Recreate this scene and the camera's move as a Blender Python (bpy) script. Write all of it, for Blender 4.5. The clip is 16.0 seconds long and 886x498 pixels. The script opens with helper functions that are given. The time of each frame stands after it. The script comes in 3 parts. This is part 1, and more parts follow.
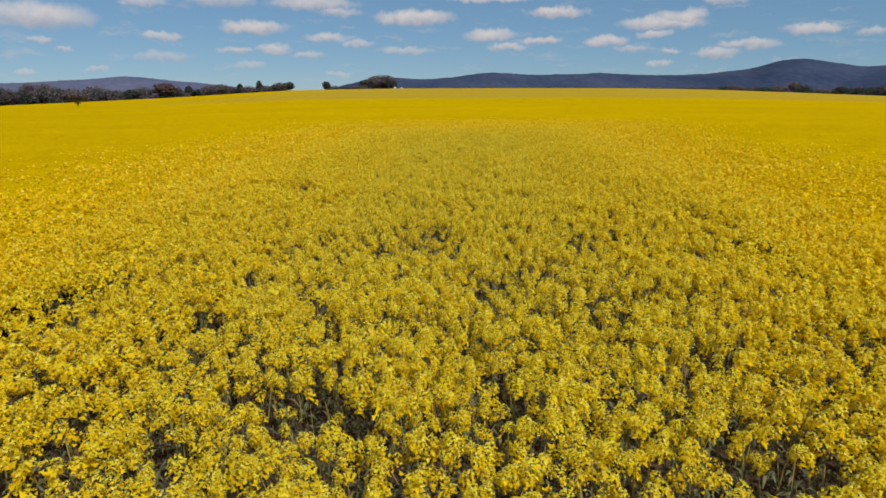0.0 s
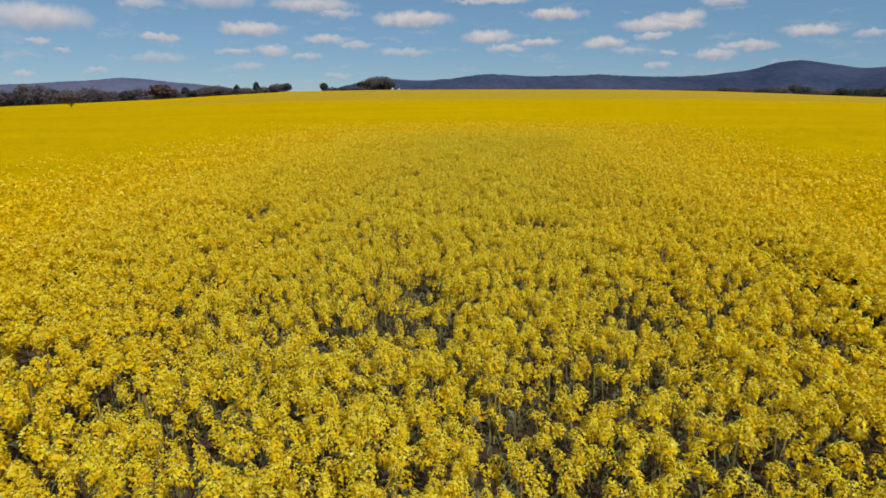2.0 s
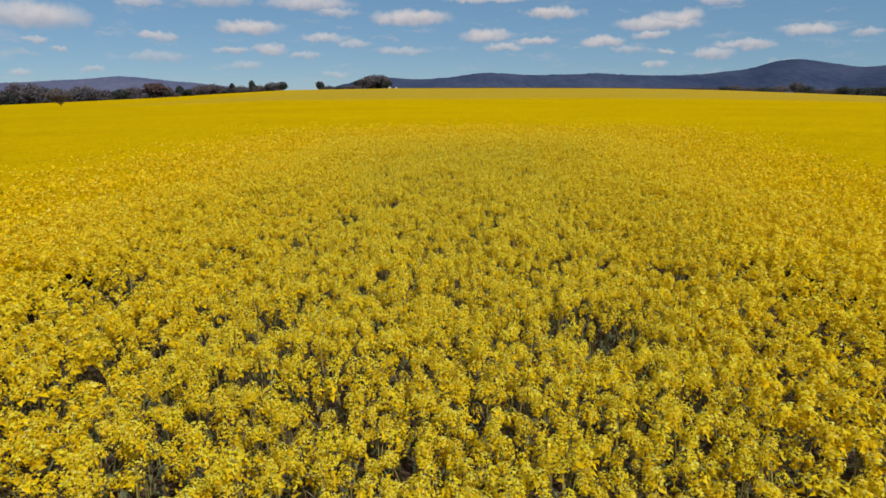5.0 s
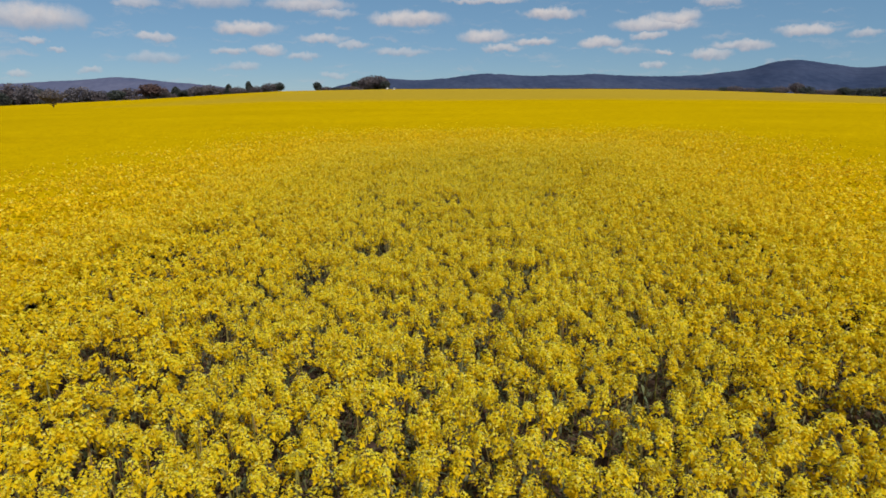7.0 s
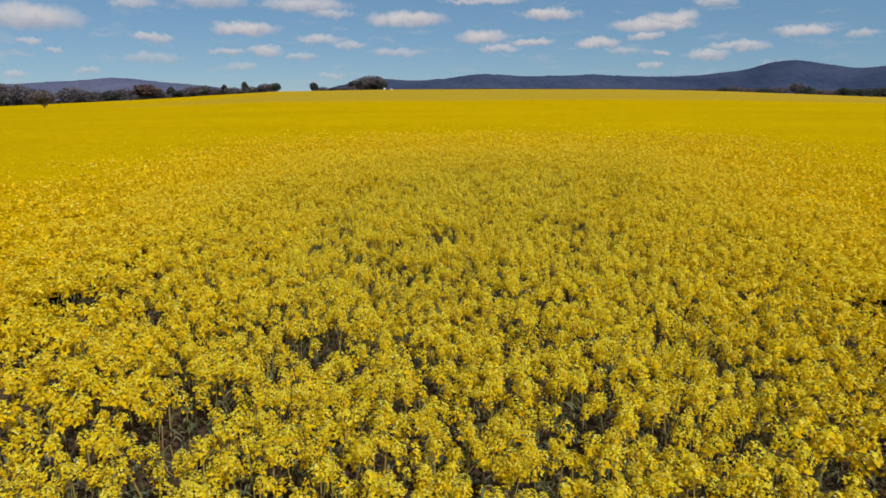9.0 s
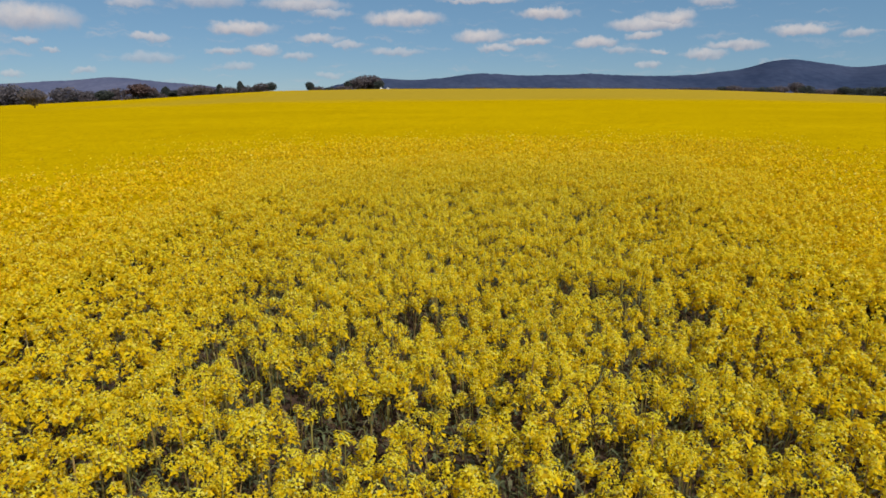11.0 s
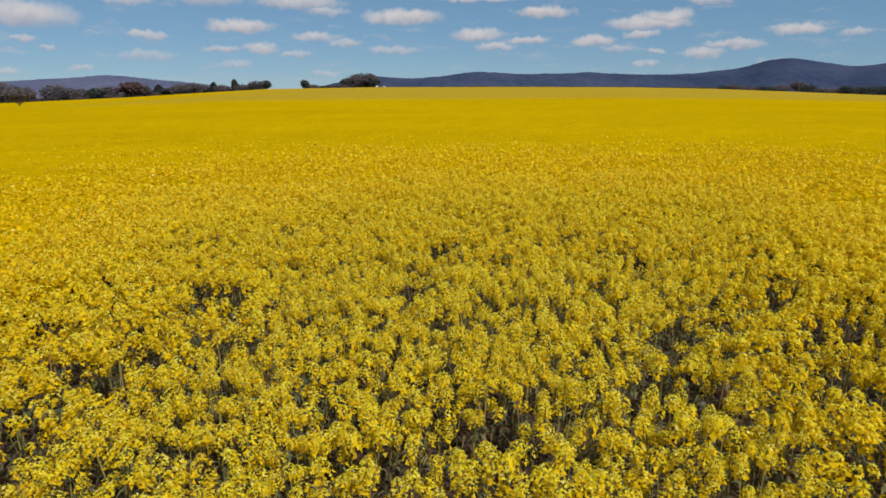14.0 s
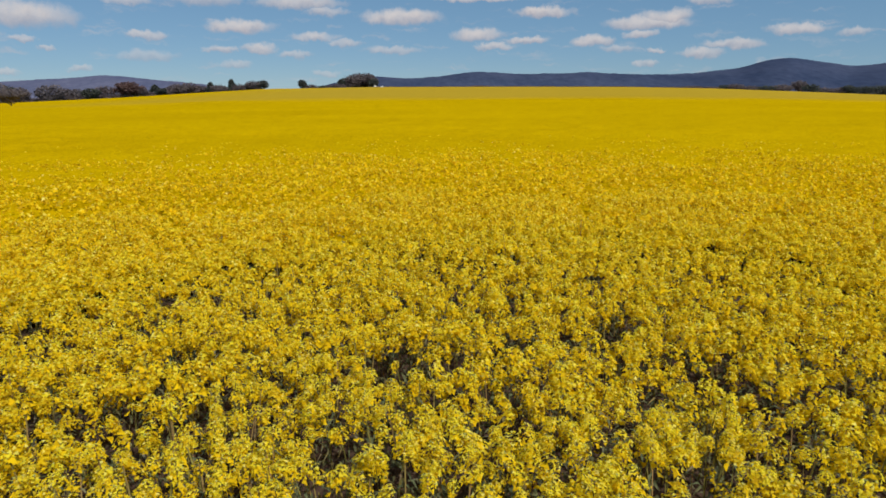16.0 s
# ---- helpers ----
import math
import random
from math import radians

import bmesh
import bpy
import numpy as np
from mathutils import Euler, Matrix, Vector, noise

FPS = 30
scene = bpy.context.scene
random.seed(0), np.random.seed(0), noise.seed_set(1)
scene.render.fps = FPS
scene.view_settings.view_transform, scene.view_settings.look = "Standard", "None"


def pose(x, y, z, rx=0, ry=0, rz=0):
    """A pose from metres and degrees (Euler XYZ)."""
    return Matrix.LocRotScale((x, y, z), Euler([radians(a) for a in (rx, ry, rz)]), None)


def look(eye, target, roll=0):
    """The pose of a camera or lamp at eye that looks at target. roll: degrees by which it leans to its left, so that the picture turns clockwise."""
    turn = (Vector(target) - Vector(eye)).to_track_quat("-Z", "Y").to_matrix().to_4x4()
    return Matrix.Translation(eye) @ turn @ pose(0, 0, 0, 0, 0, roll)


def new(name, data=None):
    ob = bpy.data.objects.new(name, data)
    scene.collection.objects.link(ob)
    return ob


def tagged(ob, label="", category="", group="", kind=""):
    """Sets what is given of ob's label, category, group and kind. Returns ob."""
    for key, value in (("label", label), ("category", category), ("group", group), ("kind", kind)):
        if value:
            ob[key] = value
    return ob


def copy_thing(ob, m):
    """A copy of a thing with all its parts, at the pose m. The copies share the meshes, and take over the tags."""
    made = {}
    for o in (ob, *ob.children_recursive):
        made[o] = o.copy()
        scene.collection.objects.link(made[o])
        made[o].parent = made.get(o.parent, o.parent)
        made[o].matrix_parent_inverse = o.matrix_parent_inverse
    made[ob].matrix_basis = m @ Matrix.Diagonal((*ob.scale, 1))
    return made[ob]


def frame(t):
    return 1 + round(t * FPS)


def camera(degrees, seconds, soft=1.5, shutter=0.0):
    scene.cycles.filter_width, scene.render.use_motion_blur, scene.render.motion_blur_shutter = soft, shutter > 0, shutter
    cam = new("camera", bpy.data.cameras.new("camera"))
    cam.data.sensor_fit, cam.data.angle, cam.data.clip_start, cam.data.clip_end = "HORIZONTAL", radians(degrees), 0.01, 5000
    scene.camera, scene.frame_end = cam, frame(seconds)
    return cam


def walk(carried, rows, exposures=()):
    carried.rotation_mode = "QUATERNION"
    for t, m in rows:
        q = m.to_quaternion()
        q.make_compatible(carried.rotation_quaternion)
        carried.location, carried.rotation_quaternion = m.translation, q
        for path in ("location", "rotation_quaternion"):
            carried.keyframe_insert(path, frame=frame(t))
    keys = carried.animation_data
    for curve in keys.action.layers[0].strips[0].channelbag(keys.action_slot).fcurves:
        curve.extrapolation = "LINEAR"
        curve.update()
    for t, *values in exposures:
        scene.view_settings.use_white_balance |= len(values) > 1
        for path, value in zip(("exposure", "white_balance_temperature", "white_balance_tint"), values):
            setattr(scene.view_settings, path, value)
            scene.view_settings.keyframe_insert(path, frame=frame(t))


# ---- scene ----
cam = camera(70, 16.0, soft=1.7)
# seconds, eye, turn to the left, tilt downwards, lean: degrees
PATH = [
    (0.0, 0.000, -0.000, 4.049, -2.581, 13.895, -0.319),
    (0.5, -0.008, 0.966, 4.012, -2.604, 13.853, -0.320),
    (1.0, 0.039, 2.133, 3.977, -2.626, 13.809, -0.316),
    (1.5, 0.218, 3.279, 3.986, -2.668, 13.776, -0.302),
    (2.0, 0.388, 4.530, 3.983, -2.721, 13.774, -0.297),
    (2.5, 0.563, 5.659, 3.959, -2.778, 13.794, -0.301),
    (3.0, 0.766, 6.789, 3.949, -2.818, 13.822, -0.302),
    (3.5, 0.954, 7.846, 3.955, -2.848, 13.851, -0.291),
    (4.0, 0.981, 9.061, 3.949, -2.860, 13.883, -0.277),
    (6.5, 1.061, 15.150, 4.007, -3.028, 13.839, -0.293),
    (7.0, 1.093, 16.452, 4.002, -3.068, 13.810, -0.295),
    (7.5, 1.200, 17.682, 3.976, -3.114, 13.794, -0.298),
    (8.0, 1.352, 19.077, 3.967, -3.165, 13.774, -0.301),
    (8.5, 1.453, 20.378, 3.948, -3.209, 13.772, -0.306),
    (9.0, 1.551, 21.666, 3.954, -3.258, 13.772, -0.314),
    (11.5, 2.301, 28.252, 3.987, -3.513, 13.861, -0.341),
    (12.0, 2.494, 29.792, 3.963, -3.555, 13.903, -0.329),
    (12.5, 2.680, 31.292, 3.944, -3.582, 13.926, -0.309),
    (13.0, 2.917, 32.789, 3.923, -3.608, 13.946, -0.288),
    (13.5, 3.151, 34.163, 3.892, -3.634, 13.957, -0.272),
    (14.0, 3.353, 35.558, 3.897, -3.656, 13.952, -0.265),
    (14.5, 3.526, 36.831, 3.907, -3.666, 13.943, -0.268),
    (15.0, 3.698, 38.167, 3.872, -3.679, 13.947, -0.283),
    (15.5, 3.911, 39.497, 3.838, -3.698, 13.952, -0.295),
    (16.0, 4.147, 40.879, 3.819, -3.713, 13.952, -0.304),
]


def aimed(x, y, z, turn, tilt, lean):
    a, b = radians(turn), radians(tilt)
    return look((x, y, z), (x - math.sin(a) * math.cos(b), y + math.cos(a) * math.cos(b), z - math.sin(b)), lean)


walk(cam, [(row[0], aimed(*row[1:])) for row in PATH])

# ---- light ----
SUN_AZ, SUN_EL = 147.0, 47.0
sun_way = Vector((math.sin(radians(SUN_AZ)) * math.cos(radians(SUN_EL)), math.cos(radians(SUN_AZ)) * math.cos(radians(SUN_EL)), math.sin(radians(SUN_EL))))
sun = new("sun", bpy.data.lights.new("sun", "SUN"))
sun.data.energy, sun.data.angle, sun.data.color = 4.38, radians(0.53), (1.0, 0.965, 0.90)
sun.matrix_world = look(sun_way * 100, (0, 0, 0))
SKY_STRENGTH = 0.065

# azimuth, elevation, half width, half height (degrees), thickness
CLOUDS = [
    (-28.3, 5.5, 3.3, 1.05, 0.9), (0.3, 6.1, 3.4, 0.72, 1), (20.8, 5.35, 3.3, 0.6, 0.95), (-8.2, 7.15, 3.6, 0.6, 0.85), (-13.2, 5.22, 2.75, 0.6, 1),
    (6.8, 4.66, 2.3, 0.62, 0.95), (12.3, 6.45, 2.6, 0.5, 1), (22.4, 5.75, 2, 0.62, 0.95), (31.7, 4.45, 1.9, 0.48, 0.95), (16.6, 4.02, 1.7, 0.52, 0.95),
    (27.4, 3.5, 2.1, 0.44, 0.85), (6.8, 7.55, 3.4, 0.25, 0.8), (-6.9, 4.54, 2.1, 0.42, 0.75), (25, 2.92, 1.75, 0.45, 0.8), (-11.8, 3.58, 1.5, 0.46, 0.85),
    (8.3, 3.72, 1.9, 0.36, 0.85), (-0.7, 3.46, 2.5, 0.38, 0.6), (11.1, 4.18, 1.8, 0.33, 0.9), (-20.3, 4.42, 1.7, 0.4, 0.75),
]
# the small ones, flat and thin: azimuth, elevation, half width
PUFFS = [
    (-21.2, 6.9, 1.7), (-28.6, 3.88, 0.95), (-27.1, 3.3, 0.6), (-20.4, 2.88, 2.2), (-14.7, 3.4, 1.25), (-13.8, 2.28, 1.4), (-6.1, 6.5, 1.9), (-15.6, 7.25, 2.7),
    (-4.5, 4.06, 1.3), (-6.3, 1.57, 1.1), (20.4, 4.48, 1.4), (18.5, 3.36, 1.4), (21.6, 3.32, 0.65), (35.5, 4.1, 1.25), (25.3, 6.9, 1.7), (-8.9, 3.08, 1.4),
    (-24.9, 1.88, 0.9), (-29.8, 1.63, 0.75), (21.2, 2.18, 1),
]
CLOUDS += [(a, e, w, 0.10 + 0.20 * w, 0.45 + 0.25 * ((a * 7.3) % 1.0) + (0.15 if e > 3 else 0)) for a, e, w in PUFFS]


def wire(tree, kind, *feeds):
    """A node and its inputs, in order: values or the outputs of other nodes; None leaves one alone."""
    node = tree.nodes.new(kind)
    for i, value in enumerate(feeds):
        if value is None:
            continue
        if isinstance(value, bpy.types.NodeSocket):
            tree.links.new(value, node.inputs[i])
        else:
            node.inputs[i].default_value = value
    return node


def sums(tree, op, a, b=None, c=None, clamp=False):
    node = wire(tree, "ShaderNodeMath", a, b, c)
    node.operation, node.use_clamp = op, clamp
    return node.outputs[0]


def scaled(tree, vector, by):
    node = wire(tree, "ShaderNodeVectorMath", vector, by)
    node.operation = "MULTIPLY"
    return node.outputs[0]


def smooth(tree, value, lo, hi):
    node = wire(tree, "ShaderNodeMapRange", value, lo, hi, 0.0, 1.0)
    node.interpolation_type = "SMOOTHSTEP"
    return node.outputs[0]


def blend(tree, amount, a, b, kind="MIX"):
    node = tree.nodes.new("ShaderNodeMix")
    node.data_type, node.blend_type = "RGBA", kind
    for i, value in ((0, amount), (6, a), (7, b)):
        if isinstance(value, bpy.types.NodeSocket):
            tree.links.new(value, node.inputs[i])
        else:
            node.inputs[i].default_value = value if i == 0 or len(value) == 4 else (*value, 1)
    return node.outputs[2]


def cloud_group():
    """One cumulus: takes the best mask and lightness so far, and gives them with this cloud added."""
    g = bpy.data.node_groups.new("cumulus", "ShaderNodeTree")
    for name in ("mask", "light", "az", "el", "cx", "cy", "w", "h", "thick"):
        g.interface.new_socket(name, in_out="INPUT", socket_type="NodeSocketFloat")
    for name in ("mask", "light"):
        g.interface.new_socket(name, in_out="OUTPUT", socket_type="NodeSocketFloat")
    i, o = g.nodes.new("NodeGroupInput").outputs, g.nodes.new("NodeGroupOutput")
    u = sums(g, "DIVIDE", sums(g, "SUBTRACT", i["az"], i["cx"]), i["w"])
    v = sums(g, "DIVIDE", sums(g, "SUBTRACT", i["el"], i["cy"]), i["h"])
    low = sums(g, "MULTIPLY", sums(g, "MINIMUM", v, 0.0), 1.3)
    v2 = sums(g, "ADD", sums(g, "MAXIMUM", v, 0.0), low)
    r2 = sums(g, "ADD", sums(g, "MULTIPLY", u, u), sums(g, "MULTIPLY", v2, v2))
    m = sums(g, "MULTIPLY", smooth(g, sums(g, "SUBTRACT", 1.0, r2), -0.25, 0.95), i["thick"])
    more = sums(g, "GREATER_THAN", m, i["mask"])
    here = sums(g, "MULTIPLY_ADD", v, 0.5, 0.5)
    light = wire(g, "ShaderNodeMix", more, None, i["light"], here)
    g.links.new(sums(g, "MAXIMUM", m, i["mask"]), o.inputs[0])
    g.links.new(light.outputs[0], o.inputs[1])
    return g


world = bpy.data.worlds.new("world")
scene.world = world
world.use_nodes = True
wt = world.node_tree
wt.nodes.clear()
sky = wire(wt, "ShaderNodeTexSky")
sky.sky_type, sky.sun_disc, sky.sun_elevation, sky.sun_rotation = "NISHITA", False, radians(SUN_EL), radians(SUN_AZ)
sky.altitude, sky.air_density, sky.dust_density, sky.ozone_density = 3000, 1.0, 0.0, 1.6
at = wire(wt, "ShaderNodeTexCoord").outputs["Generated"]
ruffle = wire(wt, "ShaderNodeTexNoise", at, None, 55.0, 4.0, 0.6)
fine = wire(wt, "ShaderNodeTexNoise", at, None, 16.0, 3.0, 0.5)
split = wire(wt, "ShaderNodeSeparateXYZ", at).outputs
deg = 180 / math.pi
az = sums(wt, "MULTIPLY", sums(wt, "ARCTAN2", split[0], split[1]), deg)
el = sums(wt, "MULTIPLY", sums(wt, "ARCSINE", split[2]), deg)
puff = wire(wt, "ShaderNodeSeparateColor", ruffle.outputs["Color"]).outputs
slow = wire(wt, "ShaderNodeSeparateColor", fine.outputs["Color"]).outputs
az = sums(wt, "ADD", az, sums(wt, "ADD", sums(wt, "MULTIPLY", sums(wt, "SUBTRACT", puff[0], 0.5), 2.2), sums(wt, "MULTIPLY", sums(wt, "SUBTRACT", slow[0], 0.5), 1.2)))
el = sums(wt, "ADD", el, sums(wt, "MULTIPLY", sums(wt, "SUBTRACT", puff[1], 0.5), 1.05))
group = cloud_group()
mask, light = 0.0, 0.5
for cx, cy, w, h, thick in CLOUDS:
    w, h = w * 1.1, h * 1.15
    node = wire(wt, "ShaderNodeGroup")
    node.node_tree = group
    for i, value in enumerate((mask, light, az, el, cx, cy, w, h, thick)):
        if isinstance(value, bpy.types.NodeSocket):
            wt.links.new(value, node.inputs[i])
        else:
            node.inputs[i].default_value = value
    mask, light = node.outputs
streak = wire(wt, "ShaderNodeCombineXYZ", sums(wt, "MULTIPLY", az, 0.28), sums(wt, "MULTIPLY", el, 1.5), 0.0).outputs[0]
wisp = smooth(wt, wire(wt, "ShaderNodeTexNoise", streak, None, 1.0, 4.0, 0.55).outputs[0], 0.54, 0.78)
mask = sums(wt, "MAXIMUM", mask, sums(wt, "MULTIPLY", wisp, 0.42))
# broken cumulus over the unseen rest of the sky, thickened to fill the shade
flat = scaled(wt, at, (1.0, 1.0, 4.0))
rest = smooth(wt, wire(wt, "ShaderNodeTexNoise", flat, None, 5.0, 6.0, 0.55).outputs[0], 0.45, 0.60)
aside = smooth(wt, sums(wt, "ABSOLUTE", az), 40.0, 50.0)
above = smooth(wt, el, 9.0, 16.0)
up = smooth(wt, el, 1.0, 4.0)
mask = sums(wt, "MAXIMUM", mask, sums(wt, "MULTIPLY", rest, sums(wt, "MULTIPLY", up, sums(wt, "MAXIMUM", aside, above))))
body = sums(wt, "MULTIPLY", mask, sums(wt, "MULTIPLY_ADD", puff[2], 0.7, 0.58), clamp=True)
tone = blend(wt, smooth(wt, sums(wt, "ADD", light, sums(wt, "MULTIPLY", sums(wt, "SUBTRACT", puff[0], 0.5), 0.5)), 0.1, 0.85), (5.7, 5.8, 6.8), (10.0, 9.4, 9.3))
tinted = blend(wt, 1.0, sky.outputs[0], (0.84, 0.92, 0.97), "MULTIPLY")
hazed = blend(wt, 0.5, tinted, (2.5, 5.25, 8.3))
seen = blend(wt, body, hazed, tone)
back = wire(wt, "ShaderNodeBackground", seen, SKY_STRENGTH)
wt.links.new(back.outputs[0], wire(wt, "ShaderNodeOutputWorld").inputs[0])


# ---- materials ----
def material(name):
    mat = bpy.data.materials.new(name)
    mat.use_nodes = True
    mat.node_tree.nodes.clear()
    return mat, mat.node_tree


def place(tree):
    return wire(tree, "ShaderNodeNewGeometry").outputs["Position"]


def island(tree):
    return wire(tree, "ShaderNodeNewGeometry").outputs["Random Per Island"]


def ramp(tree, value, *stops):
    node = wire(tree, "ShaderNodeValToRGB", value)
    bar = node.color_ramp.elements
    while len(bar) < len(stops):
        bar.new(0.5)
    for e, (p, c) in zip(bar, stops):
        e.position, e.color = p, (*c, 1)
    return node.outputs[0]


def finish(tree, shader):
    tree.links.new(shader, wire(tree, "ShaderNodeOutputMaterial").inputs[0])


def noisy(tree, scale, detail=3.0, rough=0.55, where=None):
    return wire(tree, "ShaderNodeTexNoise", where or place(tree), None, scale, detail, rough).outputs[0]


def leafy(tree, color, through_color, share, gloss=0.35, rough=0.5):
    """Thin growth: lit on the sunny side, and letting some light through."""
    front = wire(tree, "ShaderNodeBsdfPrincipled", color)
    front.inputs["Roughness"].default_value, front.inputs["Specular IOR Level"].default_value = rough, gloss
    lit = wire(tree, "ShaderNodeBsdfTranslucent", through_color)
    finish(tree, wire(tree, "ShaderNodeMixShader", share, front.outputs[0], lit.outputs[0]).outputs[0])


def petal_material():
    mat, t = material("rapeseed_petal")
    one = ramp(t, island(t), (0.0, (0.70, 0.55, 0.018)), (0.25, (0.82, 0.69, 0.026)), (0.78, (0.87, 0.775, 0.060)), (1.0, (0.91, 0.85, 0.22)))
    head = ramp(t, noisy(t, 6.0, 2.0), (0.34, (0.78, 0.60, 0.3)), (0.48, (1, 0.96, 0.9)), (0.66, (0.97, 0.985, 0.95)))
    c = blend(t, 0.75, one, head, "MULTIPLY")
    leafy(t, c, blend(t, 0.5, c, (0.88, 0.71, 0.012)), 0.5, 0.04, 0.7)
    return mat


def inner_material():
    """Inside of a head: stalklets, calyces, and petals with shade put into their colour."""
    mat, t = material("rapeseed_inner_shaded")
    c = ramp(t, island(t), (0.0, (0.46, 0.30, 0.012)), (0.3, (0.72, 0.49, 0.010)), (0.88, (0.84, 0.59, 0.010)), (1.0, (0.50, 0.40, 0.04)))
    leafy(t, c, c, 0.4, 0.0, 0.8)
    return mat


def bud_material():
    mat, t = material("rapeseed_bud")
    c = ramp(t, island(t), (0.0, (0.30, 0.34, 0.10)), (0.6, (0.50, 0.49, 0.12)), (1.0, (0.64, 0.60, 0.17)))
    leafy(t, c, c, 0.25, 0.05, 0.7)
    return mat


def leaf_material():
    mat, t = material("rapeseed_leaf")
    c = ramp(t, island(t), (0.0, (0.075, 0.088, 0.048)), (0.45, (0.125, 0.140, 0.072)), (0.7, (0.175, 0.185, 0.10)), (0.88, (0.22, 0.19, 0.12)), (1.0, (0.18, 0.12, 0.075)))
    c = blend(t, 0.5, c, ramp(t, noisy(t, 14.0), (0.35, (0.6, 0.65, 0.6)), (0.7, (1.15, 1.1, 1.1))), "MULTIPLY")
    leafy(t, c, (0.14, 0.18, 0.03, 1), 0.25, 0.08, 0.7)
    return mat


def stem_material():
    mat, t = material("rapeseed_stem")
    c = ramp(t, island(t), (0.0, (0.15, 0.14, 0.04)), (0.6, (0.28, 0.24, 0.06)), (1.0, (0.30, 0.19, 0.08)))
    leafy(t, c, c, 0.15, 0.05, 0.7)
    return mat


def canopy_material():
    """The bloom far off, where heads can no longer be told apart: heads, gaps and slow patches of thinner bloom."""
    mat, t = material("distant_bloom")
    where = place(t)
    speck = noisy(t, 7.0, 3.0, 0.6, where)
    clump = noisy(t, 1.1, 3.0, 0.6, where)
    slow = noisy(t, 0.045, 3.0, 0.6, scaled(t, where, (0.6, 1.6, 1.0)))
    c = ramp(t, speck, (0.28, (0.27, 0.18, 0.004)), (0.44, (0.46, 0.306, 0.001)), (0.7, (0.53, 0.358, 0.001)))
    c = blend(t, 0.35, c, ramp(t, clump, (0.3, (0.75, 0.66, 0.5)), (0.6, (1, 1, 1))), "MULTIPLY")
    c = blend(t, 0.5, c, ramp(t, slow, (0.35, (0.80, 0.78, 0.9)), (0.65, (1, 1, 1))), "MULTIPLY")
    # a later stretch, thinly in bloom, along the brow
    xyz = wire(t, "ShaderNodeSeparateXYZ", where).outputs
    x, y = xyz[0], xyz[1]
    late = smooth(t, sums(t, "ADD", y, sums(t, "MULTIPLY", sums(t, "SUBTRACT", slow, 0.5), 60.0)), 165.0, 205.0)
    c = blend(t, sums(t, "MULTIPLY", sums(t, "MULTIPLY", late, smooth(t, x, -110.0, -20.0)), 0.72), c, (0.335, 0.235, 0.028))
    s = wire(t, "ShaderNodeBsdfPrincipled", c)
    s.inputs["Roughness"].default_value, s.inputs["Specular IOR Level"].default_value = 1.0, 0.0
    bump = wire(t, "ShaderNodeBump", 0.8, 0.12)
    t.links.new(sums(t, "ADD", speck, clump), bump.inputs["Height"])
    t.links.new(bump.outputs[0], s.inputs["Normal"])
    finish(t, s.outputs[0])
    return mat


def lower_material():
    """Lower leaves, spent stalks and fallen petals under the heads."""
    mat, t = material("lower_growth")
    c = ramp(t, island(t), (0.0, (0.060, 0.058, 0.030)), (0.35, (0.11, 0.115, 0.058)), (0.7, (0.13, 0.16, 0.085)), (1.0, (0.24, 0.19, 0.08)))
    c = blend(t, 0.6, c, ramp(t, noisy(t, 30.0, 4.0, 0.65), (0.35, (0.6, 0.55, 0.5)), (0.65, (1.3, 1.25, 1.1))), "MULTIPLY")
    leafy(t, c, c, 0.15, 0.05, 0.9)
    return mat


def ground_material():
    mat, t = material("soil_and_grass")
    where = place(t)
    soil = ramp(t, noisy(t, 9.0, 5.0, 0.65, where), (0.3, (0.034, 0.022, 0.016)), (0.55, (0.070, 0.044, 0.031)), (0.8, (0.12, 0.082, 0.060)))
    grass = ramp(t, noisy(t, 0.02, 5.0, 0.6, where), (0.3, (0.045, 0.06, 0.02)), (0.55, (0.10, 0.10, 0.04)), (0.75, (0.16, 0.13, 0.07)))
    y = wire(t, "ShaderNodeSeparateXYZ", where).outputs[1]
    c = blend(t, smooth(t, y, 498.0, 508.0), soil, grass)
    s = wire(t, "ShaderNodeBsdfPrincipled", c)
    s.inputs["Roughness"].default_value, s.inputs["Specular IOR Level"].default_value = 1.0, 0.05
    bump = wire(t, "ShaderNodeBump", 0.6, 0.05)
    t.links.new(noisy(t, 14.0, 5.0, 0.6, where), bump.inputs["Height"])
    t.links.new(bump.outputs[0], s.inputs["Normal"])
    finish(t, s.outputs[0])
    return mat


def hill_material(name, dark, light):
    mat, t = material(name)
    where = scaled(t, place(t), (1.0, 0.35, 1.3))
    c = ramp(t, noisy(t, 0.0045, 6.0, 0.65, where), (0.32, dark), (0.68, light))
    c = blend(t, 0.6, c, ramp(t, noisy(t, 0.05, 3.0, 0.6, where), (0.3, (0.6, 0.6, 0.65)), (0.7, (1.2, 1.15, 1.1))), "MULTIPLY")
    s = wire(t, "ShaderNodeBsdfDiffuse", c)
    finish(t, s.outputs[0])
    return mat


def twig_material(name, *colours):
    mat, t = material(name)
    c = ramp(t, island(t), *[(i / (len(colours) - 1), k) for i, k in enumerate(colours)])
    leafy(t, c, c, 0.5, 0.0, 0.9)
    return mat


def plain_material(name, a, b, scale, rough):
    mat, t = material(name)
    s = wire(t, "ShaderNodeBsdfPrincipled", ramp(t, noisy(t, scale, 4.0), (0.35, a), (0.65, b)))
    s.inputs["Roughness"].default_value = rough
    finish(t, s.outputs[0])
    return mat


